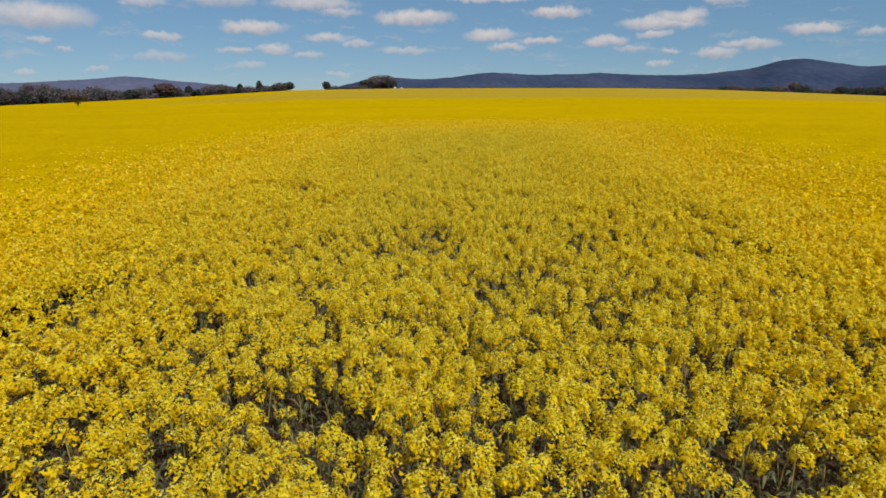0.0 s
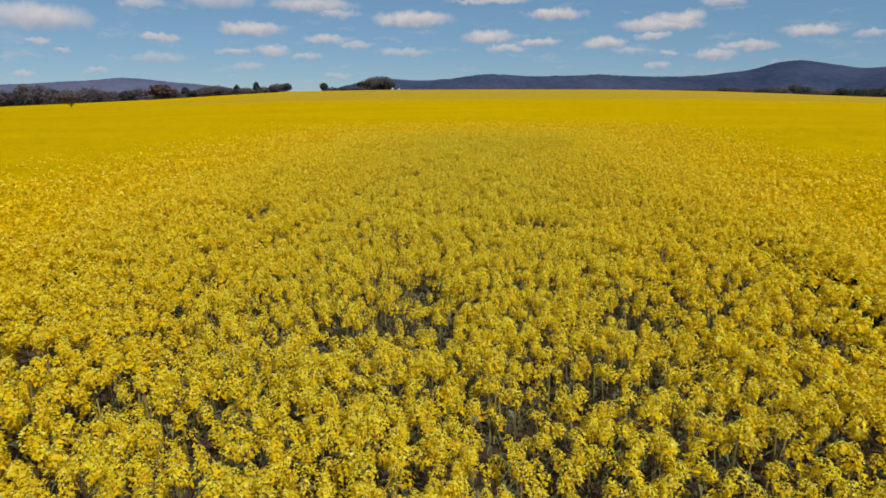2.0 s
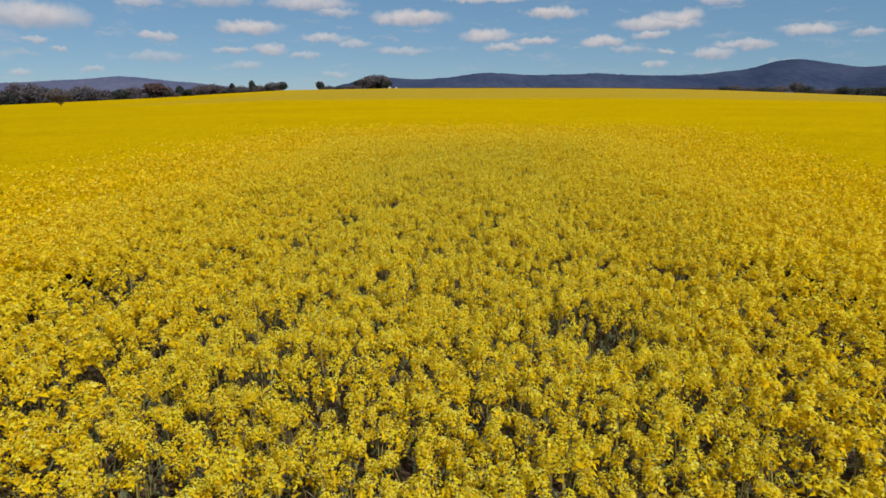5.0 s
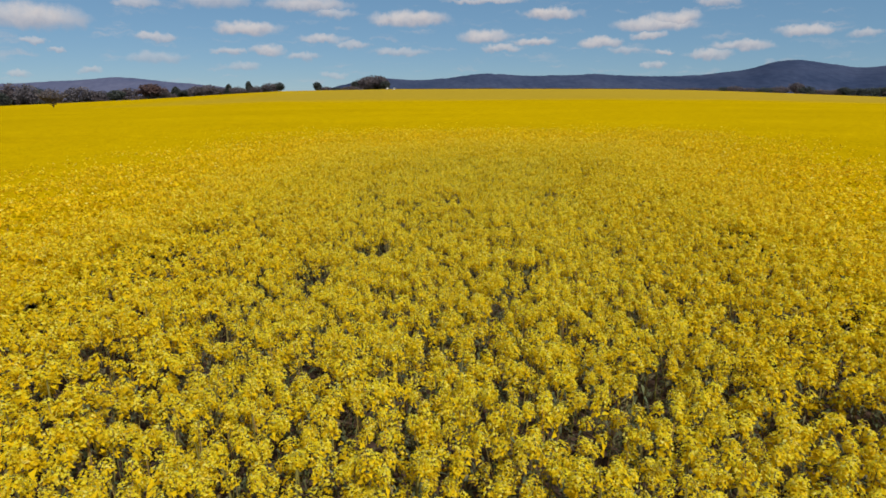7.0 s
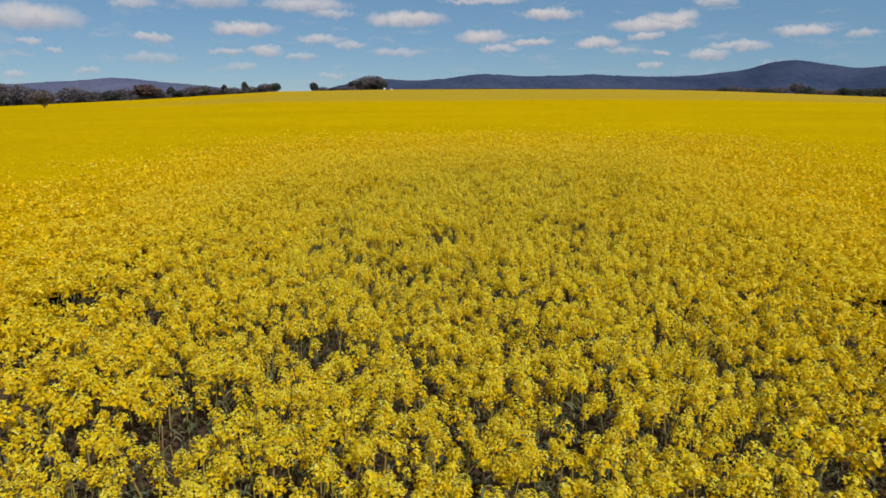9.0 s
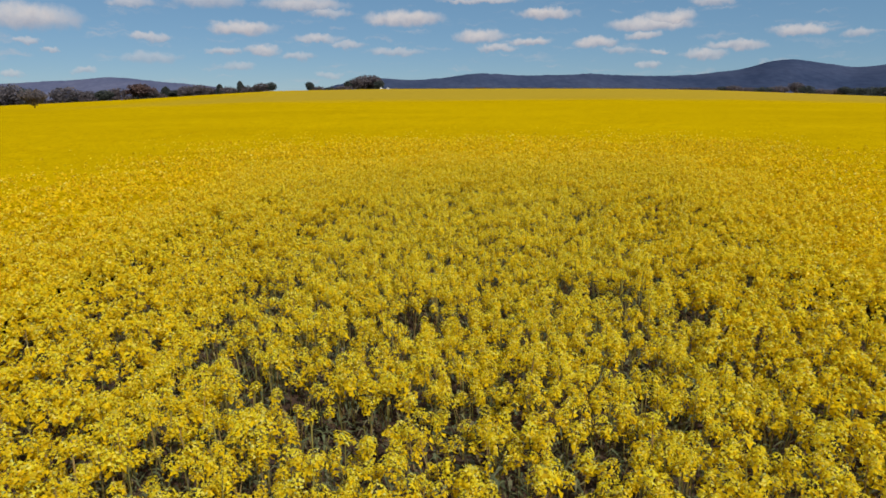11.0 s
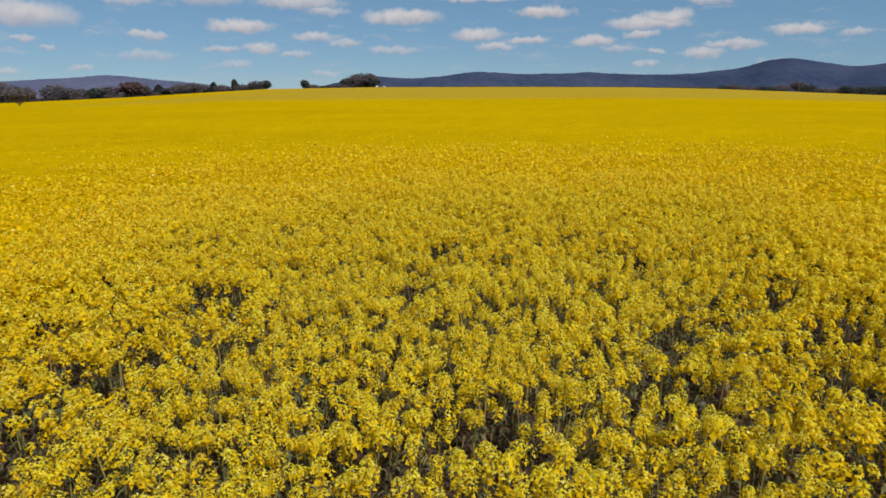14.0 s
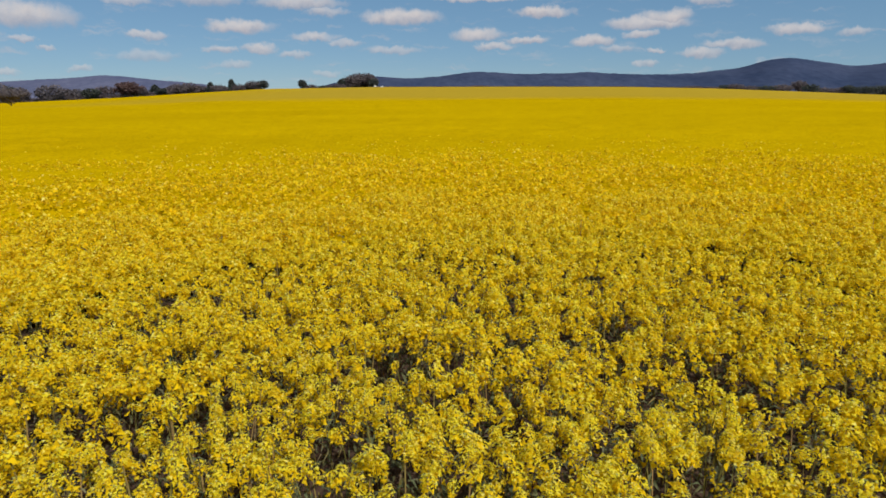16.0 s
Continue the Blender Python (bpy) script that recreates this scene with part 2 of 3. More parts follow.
PETAL, BUD, INNER, LEAF, STEM = petal_material(), bud_material(), inner_material(), leaf_material(), stem_material()
BLOOM, SOIL, LOWER = canopy_material(), ground_material(), lower_material()
# the blue of distance haze is put into the base colours, paler farther off
HILL_NEAR_HAZED = hill_material("hazed_wooded_ridge", (0.030, 0.045, 0.088), (0.058, 0.073, 0.124))
HILL_FAR_HAZED = hill_material("hazed_distant_ridge", (0.075, 0.090, 0.155), (0.115, 0.122, 0.185))
BARK = plain_material("bark", (0.045, 0.032, 0.026), (0.10, 0.075, 0.06), 1.5, 0.9)
# twigs and needles lightened and greyed in place of haze over the distance
TWIG_BROWN = twig_material("brown_twigs", (0.14, 0.115, 0.117), (0.165, 0.135, 0.137), (0.19, 0.155, 0.155))
TWIG_RED = twig_material("reddish_twigs", (0.14, 0.089, 0.082), (0.18, 0.114, 0.102), (0.205, 0.13, 0.114))
TWIG_GREY = twig_material("grey_twigs", (0.15, 0.131, 0.14), (0.175, 0.154, 0.163), (0.2, 0.177, 0.185))
NEEDLE = twig_material("dark_needles", (0.07, 0.078, 0.072), (0.09, 0.099, 0.087), (0.11, 0.119, 0.1))
WHITEWASH = plain_material("whitewash", (0.72, 0.70, 0.66), (0.82, 0.80, 0.77), 2.0, 0.8)
SLATE = plain_material("slate", (0.05, 0.05, 0.06), (0.09, 0.085, 0.09), 3.0, 0.7)
PANE = plain_material("dark_pane", (0.02, 0.025, 0.03), (0.035, 0.04, 0.05), 1.0, 0.15)


# ---- shapes ----
def mesh(name, verts, faces, mats, slots=None):
    """A mesh from arrays: verts n x 3, faces m x 3 or m x 4 corner numbers, and a material slot for each face."""
    verts, faces = np.asarray(verts, np.float32), np.asarray(faces, np.int32)
    me = bpy.data.meshes.new(name)
    k = faces.shape[1]
    me.vertices.add(len(verts)), me.loops.add(faces.size), me.polygons.add(len(faces))
    me.vertices.foreach_set("co", verts.ravel())
    me.loops.foreach_set("vertex_index", faces.ravel())
    me.polygons.foreach_set("loop_start", np.arange(0, faces.size, k, dtype=np.int32))
    if slots is not None:
        me.polygons.foreach_set("material_index", np.asarray(slots, np.int32))
    for m in mats:
        me.materials.append(m)
    me.update(calc_edges=True)
    me.validate()
    return me


def part(name, data, parent, label="", kind=""):
    ob = new(name, data)
    ob.parent = parent
    return tagged(ob, label=label, kind=kind)


def lattice(x, y, size, seed):
    """Smooth value noise between 0 and 1 with cells of that size."""
    u, v = np.asarray(x) / size, np.asarray(y) / size
    i, j = np.floor(u).astype(np.int64), np.floor(v).astype(np.int64)
    a, b = u - i, v - j
    a, b = a * a * (3 - 2 * a), b * b * (3 - 2 * b)

    def dice(p, q):
        n = (p * 374761393 + q * 668265263 + seed * 982451653) & 0x7FFFFFFF
        n = ((n ^ (n >> 13)) * 1274126177) & 0x7FFFFFFF
        return ((n ^ (n >> 16)) & 0xFFFF) / 65535.0

    return (dice(i, j) * (1 - a) + dice(i + 1, j) * a) * (1 - b) + (dice(i, j + 1) * (1 - a) + dice(i + 1, j + 1) * a) * b


def ease(v, lo, hi):
    s = np.clip((np.asarray(v, float) - lo) / (hi - lo), 0, 1)
    return s * s * (3 - 2 * s)


# the lie of the land: bearing from the first stand, and how high the brow of the field lies there (degrees)
BROW_AZ = (-48, -31.7, -26.7, -20.5, -15.7, -10.2, -1.5, 8.4, 18.0, 24.6, 30.8, 36.9, 50)
BROW_EL = (-1.30, -0.755, -0.539, -0.256, 0.0, 0.27, 0.362, 0.347, 0.275, 0.132, -0.129, -0.404, -0.95)
FIELD_END, CROP = 505.0, 1.15


def ground_z(x, y):
    x, y = np.asarray(x, float), np.asarray(y, float)
    bearing = np.degrees(np.arctan2(x, np.maximum(y, 1.0)))
    slope = np.tan(np.radians(np.interp(bearing, BROW_AZ, BROW_EL)))
    dist = np.minimum(np.hypot(x, y), 1500)
    end = FIELD_END / np.cos(np.radians(np.clip(bearing, -48, 48)))
    z = (4.0 + end * slope - CROP) * ease(y, 40, FIELD_END)
    brow = 4.0 + dist * slope - CROP
    z = np.where(y > FIELD_END, brow - 0.5 * ease(y, FIELD_END, FIELD_END + 30), z)
    z = z - 1.7 * np.exp(-(((x + 190) / 80) ** 2) - ((y - 370) / 110) ** 2)   # a hollow where the lone tree stands
    return z * (1 - ease(np.hypot(x, y), 1000, 1700)) - 22 * ease(np.hypot(x, y), 1000, 1700)


def spaced(n, near, far):
    half = near * np.sinh(np.linspace(0, np.arcsinh(far / near), n))
    return np.concatenate([-half[:0:-1], half])


def sheet(xs, ys, z_of):
    gx, gy = np.meshgrid(xs, ys)
    verts = np.stack([gx, gy, z_of(gx, gy)], -1).reshape(-1, 3)
    n = len(xs)
    i, j = np.meshgrid(np.arange(n - 1), np.arange(len(ys) - 1))
    a = (j * n + i).ravel()
    return verts, np.stack([a, a + 1, a + n + 1, a + n], 1)


xs = spaced(90, 14, 4600)
ys = np.unique(np.concatenate([spaced(90, 14, 4600), np.arange(440, 620, 12.0)]))
verts, faces = sheet(xs, ys, ground_z)
me = mesh("ground", verts, faces, [SOIL])
me.polygons.foreach_set("use_smooth", np.ones(len(faces), bool))
ground = tagged(new("ground", me), "red-brown soil of the field, dull grassland beyond its far edge", "ground", kind="structure")


# ---- far hills ----
def hill(label, mat, ridge, base_r, top_r, seed):
    azs = np.arange(ridge[0][0], ridge[-1][0] + 0.01, 0.07)
    els = np.interp(azs, [a for a, _ in ridge], [e for _, e in ridge])
    for _ in range(3):
        els = np.convolve(np.pad(els, 4, "edge"), np.ones(9) / 9, "valid")
    rough = (lattice(azs, azs * 0, 0.35, seed) - 0.5) * 0.035 + (lattice(azs, azs * 0, 1.6, seed + 1) - 0.5) * 0.06 + (lattice(azs, azs * 0, 0.14, seed + 3) - 0.5) * 0.035
    fade = ease(els, 0.2, 0.7)
    rows, steps = [], (0.0, 0.15, 0.3, 0.45, 0.6, 0.72, 0.84, 0.93, 1.0, 1.1, 1.3)
    crest = 4 + top_r * np.tan(np.radians(els + rough * fade))
    slope = 4 + top_r * np.tan(np.radians(els))
    for s in steps:
        r = base_r + (top_r - base_r) * s
        top = crest if s > 0.9 else slope
        h = -30 + (top + 30) * (np.sin(min(s, 1) * math.pi / 2) ** 0.9 if s <= 1 else 1 - (s - 1) * 1.6)
        spur = (lattice(azs * 10, azs * 0 + s * 9, 22, seed + 2) - 0.5) * 0.35 * (top + 30) * s * max(0.0, 1 - s)
        a = np.radians(azs)
        rows.append(np.stack([r * np.sin(a), r * np.cos(a), h + spur], 1))
    n = len(azs)
    i, j = np.meshgrid(np.arange(n - 1), np.arange(len(steps) - 1))
    a = (j * n + i).ravel()
    me = mesh("wooded_hill", np.concatenate(rows), np.stack([a, a + 1, a + n + 1, a + n], 1), [mat])
    me.polygons.foreach_set("use_smooth", np.ones(len(me.polygons), bool))
    return tagged(new("wooded_hill", me), label, "hill", kind="structure")


hill("low wooded hill far behind the trees, blue-grey with painted haze", HILL_FAR_HAZED,
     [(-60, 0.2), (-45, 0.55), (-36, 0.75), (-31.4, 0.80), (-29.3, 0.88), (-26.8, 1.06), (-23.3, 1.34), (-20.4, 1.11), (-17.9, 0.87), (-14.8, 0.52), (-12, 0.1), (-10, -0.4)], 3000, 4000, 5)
hill("long wooded ridge rising to a rounded summit, dark blue with painted haze", HILL_NEAR_HAZED,
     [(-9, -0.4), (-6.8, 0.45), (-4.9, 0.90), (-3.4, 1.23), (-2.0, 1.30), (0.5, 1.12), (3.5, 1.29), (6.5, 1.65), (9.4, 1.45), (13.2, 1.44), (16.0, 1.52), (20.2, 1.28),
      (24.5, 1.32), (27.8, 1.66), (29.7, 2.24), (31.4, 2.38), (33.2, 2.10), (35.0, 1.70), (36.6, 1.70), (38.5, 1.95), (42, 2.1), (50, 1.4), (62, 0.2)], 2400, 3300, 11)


# ---- the crop ----
rng = np.random.default_rng(7)
# thin places in the stand: bare spots, and narrow gaps in the first and the second half of the strip
BARE = [
    (2.9, 4.5), (-1, 5.7), (-1.2, 6.1), (-5.3, 9.9), (-0.1, 12.7), (3.4, 12.8), (0.5, 12.9), (0.1, 13.2), (0.5, 14.4), (7.2, 14.5), (7.4, 16.8),
    (12.5, 18.7), (-2.4, 23.3), (-2.4, 27.1), (-0.8, 27.2), (-0.6, 27.7), (0.5, 29.1), (6.3, 35.2), (2.4, 35.5), (5.4, 36), (4.7, 36.2), (6.7, 37.2),
    (4, 40.6), (5.8, 41.5), (6.4, 41.5), (8.6, 42.7), (9, 44.5), (0.7, 44.6), (0.4, 44.9), (-4.5, 50.8),
]
GAPS_FIRST = [
    (-2.3, 5.3), (0.8, 5.7), (-3.5, 5.9), (2.1, 6.1), (-1.8, 6.3), (3.5, 6.8), (-0.3, 8.4), (-3.1, 9), (3.3, 9.1), (-1.6, 9.7), (-1.6, 10.3),
    (3.4, 11), (-1.6, 12.6), (3.9, 12.8), (1.2, 14), (3.4, 14), (4.5, 14.5), (8.7, 14.7), (-3.2, 14.8), (2.2, 14.9), (7.3, 15.8), (-3.6, 17.2),
    (4, 19.8), (5, 22.1), (3.5, 22.4), (2.2, 22.6), (1, 22.8), (3.8, 22.9), (-0.1, 23.2), (1.3, 23.6), (-1.3, 23.7), (-2.7, 24), (2.1, 24.1),
    (2, 24.7), (5.8, 24.8), (2.7, 25.6), (0.8, 25.7), (5.2, 26.1), (-0.5, 26.4), (4.8, 26.8), (-1.7, 27.1), (3.1, 27.3), (5.3, 28.3), (0.1, 28.6),
    (1.6, 29), (9.1, 29.2), (8.3, 29.8),
]
GAPS_SECOND = [
    (-3.4, 30.7), (1.2, 30.8), (-3.5, 31.7), (1.4, 34.3), (5.4, 34.6), (2, 35.1), (3.4, 35.2), (-0.7, 35.5), (5.2, 35.6), (2, 36.4), (0.3, 36.5),
    (-0.3, 36.9), (-2.7, 38.1), (3.7, 38.1), (9.2, 38.9), (-0.7, 39.1), (-1.5, 39.2), (3.2, 40.2), (0.1, 40.6), (-3.1, 41.4), (2.5, 41.6),
    (5.9, 42.2), (8.1, 42.4), (6.7, 42.9), (7.9, 44.9), (7.4, 45.4), (3.6, 45.7), (1.6, 46.1), (2.1, 46.3), (8.4, 46.4), (7.4, 46.5), (10.9, 46.8),
    (4.6, 47.1), (7.5, 47.1), (4, 47.4), (5.4, 47.8), (6.8, 48.4), (0.9, 48.5), (1.6, 53.1), (0.4, 57.6),
]
THIN = [(0.5, 12.9, 0.7)] + [(x, y, rng.uniform(0.36, 0.46)) for x, y in BARE]
THIN += [(x, y, rng.uniform(0.22, 0.32)) for x, y in GAPS_FIRST + GAPS_SECOND]


def thinness(x, y):
    t = np.zeros_like(x)
    for a, b, r in THIN:
        near = (np.abs(x - a) < 3 * r) & (np.abs(y - b) < 3 * r)
        if near.any():
            d = ((x[near] - a) ** 2 + ((y[near] - b) * 1.25) ** 2) / (r * r)
            t[near] = np.maximum(t[near], np.exp(-d * d * 0.6))
    wild = lattice(x, y, 0.9, 3) * 0.5 + lattice(x, y, 0.32, 4) * 0.5
    return np.maximum(t, ease(wild, 0.60, 0.82) * 0.65)


def bloom_z(x, y):
    """How high the heads stand over the soil."""
    return 1.08 + 0.16 * (lattice(x, y, 1.7, 8) - 0.5) + 0.14 * (lattice(x, y, 0.45, 9) - 0.5)


def turned(points, about_z, lean, towards):
    """Rotate n x k x 3 points by a turn about z, then a lean towards a bearing (arrays of n)."""
    c, s = np.cos(about_z)[:, None], np.sin(about_z)[:, None]
    x, y, z = points[..., 0] * c - points[..., 1] * s, points[..., 0] * s + points[..., 1] * c, points[..., 2]
    out = np.stack([x + z * (np.sin(lean) * np.cos(towards))[:, None], y + z * (np.sin(lean) * np.sin(towards))[:, None], z * np.cos(lean)[:, None]], -1)
    return out


def quad(centre, normal, size, r, cup=0.0, long=1.0):
    """A petal-like quad about a centre, facing a normal, turned at random and slightly cupped."""
    n = Vector(normal).normalized()
    side = n.orthogonal().normalized()
    side.rotate(Matrix.Rotation(r.uniform(0, math.tau), 3, n))
    other = n.cross(side)
    c = Vector(centre)
    return [c + side * size * a + other * size * b * long + n * cup * size * (1 if a * b > 0 else -1) for a, b in ((-1, -1), (1, -1), (1, 1), (-1, 1))]


def head_template(seed, petals, size, wide, tall, buds, core=0, core_size=0.03, lobes=3, up=0.0, golden_share=0.0):
    """A flower head: a main raceme and side racemes, each a small blunt dome of open flowers, looser lower down, buds on top."""
    r = random.Random(seed)
    shapes, slots = [], []
    wide, tall = wide * r.uniform(0.8, 1.2), tall * r.uniform(0.8, 1.25)
    domes = []
    for k in range(lobes):
        a, out = k * 2.4 + r.uniform(-0.5, 0.5), wide * (0.55 * r.uniform(0.7, 1.15) if k else 0.08)
        domes.append((math.cos(a) * out, math.sin(a) * out, -tall * (r.uniform(0.1, 0.5) if k else 0.0), wide * (r.uniform(0.42, 0.55) if k else r.uniform(0.66, 0.8))))
    for k in range(petals):
        dx, dy, dz, w = domes[0 if k % 2 else (k // 2) % len(domes)]
        a = k * 2.39996 + r.uniform(-0.5, 0.5)
        lift = r.uniform(0.0, 1.0) ** 0.65
        w *= math.sqrt(max(0.03, 1 - (lift * 0.98) ** 2.4)) * (r.uniform(0.86, 1.06) if lift > 0.25 else r.uniform(0.5, 1.1))
        p = (dx + w * math.cos(a), dy + w * math.sin(a), dz + tall * (lift - 0.8))
        n = (math.cos(a) * (1.4 - lift) + r.uniform(-0.22, 0.22), math.sin(a) * (1.4 - lift) + r.uniform(-0.22, 0.22), 0.2 + lift + up)
        shapes.append(quad(p, n, size * r.uniform(0.7, 1.25), r, 0.35)[:3])
        slots.append(2 if r.random() < golden_share * 2 * (1 - lift) else 0)     # older lower flowers; golden light between heads is put into their colour too
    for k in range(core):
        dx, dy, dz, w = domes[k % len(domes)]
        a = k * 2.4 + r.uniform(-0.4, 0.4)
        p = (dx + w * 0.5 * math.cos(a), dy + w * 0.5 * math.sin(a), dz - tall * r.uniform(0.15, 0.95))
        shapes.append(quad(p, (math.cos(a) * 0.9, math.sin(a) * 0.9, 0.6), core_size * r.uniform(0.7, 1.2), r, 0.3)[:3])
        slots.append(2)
    for k in range(buds):
        dx, dy, dz, w = domes[k % len(domes)]
        p = (dx + r.uniform(-0.3, 0.3) * w, dy + r.uniform(-0.3, 0.3) * w, dz + tall * r.uniform(0.16, 0.26))
        shapes.append(quad(p, (r.uniform(-1, 1), r.uniform(-1, 1), 0.8), size * 0.8, r)[:3])
        slots.append(1)
    return np.array([[tuple(v) for v in q] for q in shapes]).reshape(-1, 3), np.array(slots)


def scatter(templates, x, y, z, scale, lean):
    """Set templates at every place; returns verts, faces, slots."""
    pick = rng.integers(0, len(templates), len(x))
    spin, towards = rng.uniform(0, math.tau, len(x)), rng.uniform(0, math.tau, len(x))
    vs, ss = [], []
    for k, (tv, ts) in enumerate(templates):
        m = pick == k
        if not m.any():
            continue
        v = turned(np.repeat(tv[None], m.sum(), 0) * scale[m][:, None, None], spin[m], lean[m], towards[m])
        v += np.stack([x[m], y[m], z[m]], -1)[:, None, :]
        vs.append(v.reshape(-1, 3))
        ss.append(np.tile(ts, m.sum()))
    v, ss = np.concatenate(vs), np.concatenate(ss)
    return v, np.arange(len(v)).reshape(len(ss), -1), ss


def join(*lots):
    vs, fs, ss, n = [], [], [], 0
    for v, f, s in lots:
        vs.append(v), fs.append(f + n), ss.append(s)
        n += len(v)
    return np.concatenate(vs), np.concatenate(fs), np.concatenate(ss)


def leaf_template(seed, count, long, wide, low, high, stems, tint=0):
    """Leaves drooping from a stalk, and the stalk itself as a narrow blade, below a head at the origin."""
    r = random.Random(seed)
    quads, slots = [], []
    for k in range(stems):
        a = r.uniform(0, math.pi)
        dx, dy, w = math.cos(a) * 0.006, math.sin(a) * 0.006, r.uniform(-0.05, 0.05)
        quads.append([(-dx, -dy, 0), (dx, dy, 0), (w + dx, w + dy, -0.62), (w - dx, w - dy, -0.62)])
        slots.append(1)
    for k in range(count):
        a, z = r.uniform(0, math.tau), r.uniform(low, high)
        l, w = long * r.uniform(0.6, 1.2), wide * r.uniform(0.6, 1.2)
        out, side = Vector((math.cos(a), math.sin(a), 0)), Vector((-math.sin(a), math.cos(a), 0))
        base, rise = Vector((0, 0, z)) + out * 0.01, r.uniform(-0.25, 0.5)
        mid = base + out * l * 0.55 + Vector((0, 0, rise * l))
        tip = base + out * l + Vector((0, 0, (rise - 0.45) * l))
        quads.append([tuple(base), tuple(mid - side * w), tuple(tip), tuple(mid + side * w)])
        slots.append(tint)
    return np.array(quads, float).reshape(-1, 3), np.array(slots)


def stand(x0, x1, y0, y1, per_m2, keep):
    """Jittered places over a stretch of the field, as far as keep(x, y) holds."""
    s = 1 / math.sqrt(per_m2)
    gx, gy = np.meshgrid(np.arange(x0, x1, s), np.arange(y0, y1, s))
    x, y = gx.ravel() + rng.uniform(-0.48, 0.48, gx.size) * s, gy.ravel() + rng.uniform(-0.48, 0.48, gx.size) * s
    m = keep(x, y)
    return x[m], y[m]


def lane(y):
    """The strip of the field seen most closely bends gently to the east."""
    return 0.045 * y + 0.00115 * y * y


def reach(x, y):
    """How far a place lies from the closely seen strip: its sides, and what lies past its end at y = 45."""
    side = np.abs(x - lane(np.clip(y, 0, 60)))
    return np.hypot(side, np.maximum(np.maximum(side / 0.72, 3.9), y - 41)) + np.maximum(0, 3 - y) * 3.5


def in_plot(x, y):
    return (np.abs(x - lane(y)) < 0.5) & (y > 4.2) & (y < 37.2)


def ring(lo, hi):
    """Places between two reaches, with uneven borders."""
    def inside(x, y):
        r = reach(x, y) * (1 + 0.30 * (lattice(x, y, 1.3, 31) - 0.5)) + 0.12 * reach(x, y) * (lattice(x * 7, y * 7, 1.0, 32) - 0.5)
        return (r >= lo) & (r < hi) & ~in_plot(x, y)
    return inside


HEADS_A = [head_template(10 + k, 104, 0.0103, 0.098, 0.140, 6, 12, 0.023, 2 + k % 3, 0.0, 0.24) for k in range(14)]
HEADS_A2 = [head_template(30 + k, 54, 0.0142, 0.095, 0.135, 2, 8, 0.029, 2 + k % 3, 0.05, 0.48) for k in range(12)]
HEADS_LOW = [head_template(90 + k, 36, 0.0130, 0.084, 0.120, 0, 7, 0.023, 2 + k % 2, 0.2, 0.6) for k in range(8)]
HEADS_B = [head_template(50 + k, 26, 0.0188, 0.088, 0.135, 0, 4, 0.040, 2 + k % 2, 0.15, 0.48) for k in range(12)]
HEADS_C = [head_template(70 + k, 6, 0.0280, 0.075, 0.11, 0, 2, 0.050, 1 + k % 2, 0.2, 1.1) for k in range(10)]
GREEN_A = [leaf_template(110 + k, 3, 0.12, 0.012, -0.60, -0.26, 2) for k in range(12)]
GREEN_B = [leaf_template(140 + k, 1, 0.17, 0.032, -0.45, -0.12, 1) for k in range(8)]


BROAD = [leaf_template(180 + k, 6, 0.15, 0.016, -0.25, 0.12, 0, 2 if k % 3 else 0) for k in range(9)]


def sow(area, per_m2, keep, heads, greens, size, green_share=1.0):
    x, y = stand(*area, per_m2, keep)
    thin = thinness(x, y)
    dice = rng.random(len(x))
    tops = dice > 0.03 + 0.92 * ease(thin, 0.05, 0.8)
    g = ground_z(x, y)
    low = np.where(rng.random(len(x)) < 0.38, rng.uniform(0.05, 0.32, len(x)), 0)
    z = g + bloom_z(x, y) + rng.normal(0, 0.05, len(x)) - low - 0.28 * thin - 0.09 * ease(reach(x, y), 22, 40)
    scale = size * rng.uniform(0.72, 1.28, len(x))
    flowers = scatter(heads, x[tops], y[tops], z[tops], scale[tops], rng.uniform(0, 0.45, tops.sum()))
    if not greens:
        return flowers, None
    leafy_ones = (rng.random(len(x)) < green_share) | ~tops
    sink = np.where(tops, 0.0, rng.uniform(0.15, 0.55, len(x)))
    green = scatter(greens, x[leafy_ones], y[leafy_ones], (z - sink)[leafy_ones], rng.uniform(0.8, 1.2, leafy_ones.sum()), rng.uniform(0, 0.2, leafy_ones.sum()))
    return flowers, green


crop = tagged(new("rapeseed_crop"), "dense field of rapeseed in full yellow bloom on reddish soil", "crop field", kind="stuff")
bands = [
    sow((-9, 15, 1, 58), 31, ring(0, 5.6), HEADS_A, GREEN_A, 1.0, 0.7),
    sow((-12, 18, -1, 60), 36, ring(5.6, 9.5), HEADS_A2, GREEN_A, 1.0, 0.3),
    sow((-20, 28, -4, 68), 41, ring(9.5, 17), HEADS_B, GREEN_B, 1.0, 0.06),
    sow((-40, 50, -10, 98), 23, lambda x, y: ring(17, 44)(x, y) & (rng.random(len(x)) > ease(reach(x, y), 18, 42)), HEADS_C, None, 1.1),
]
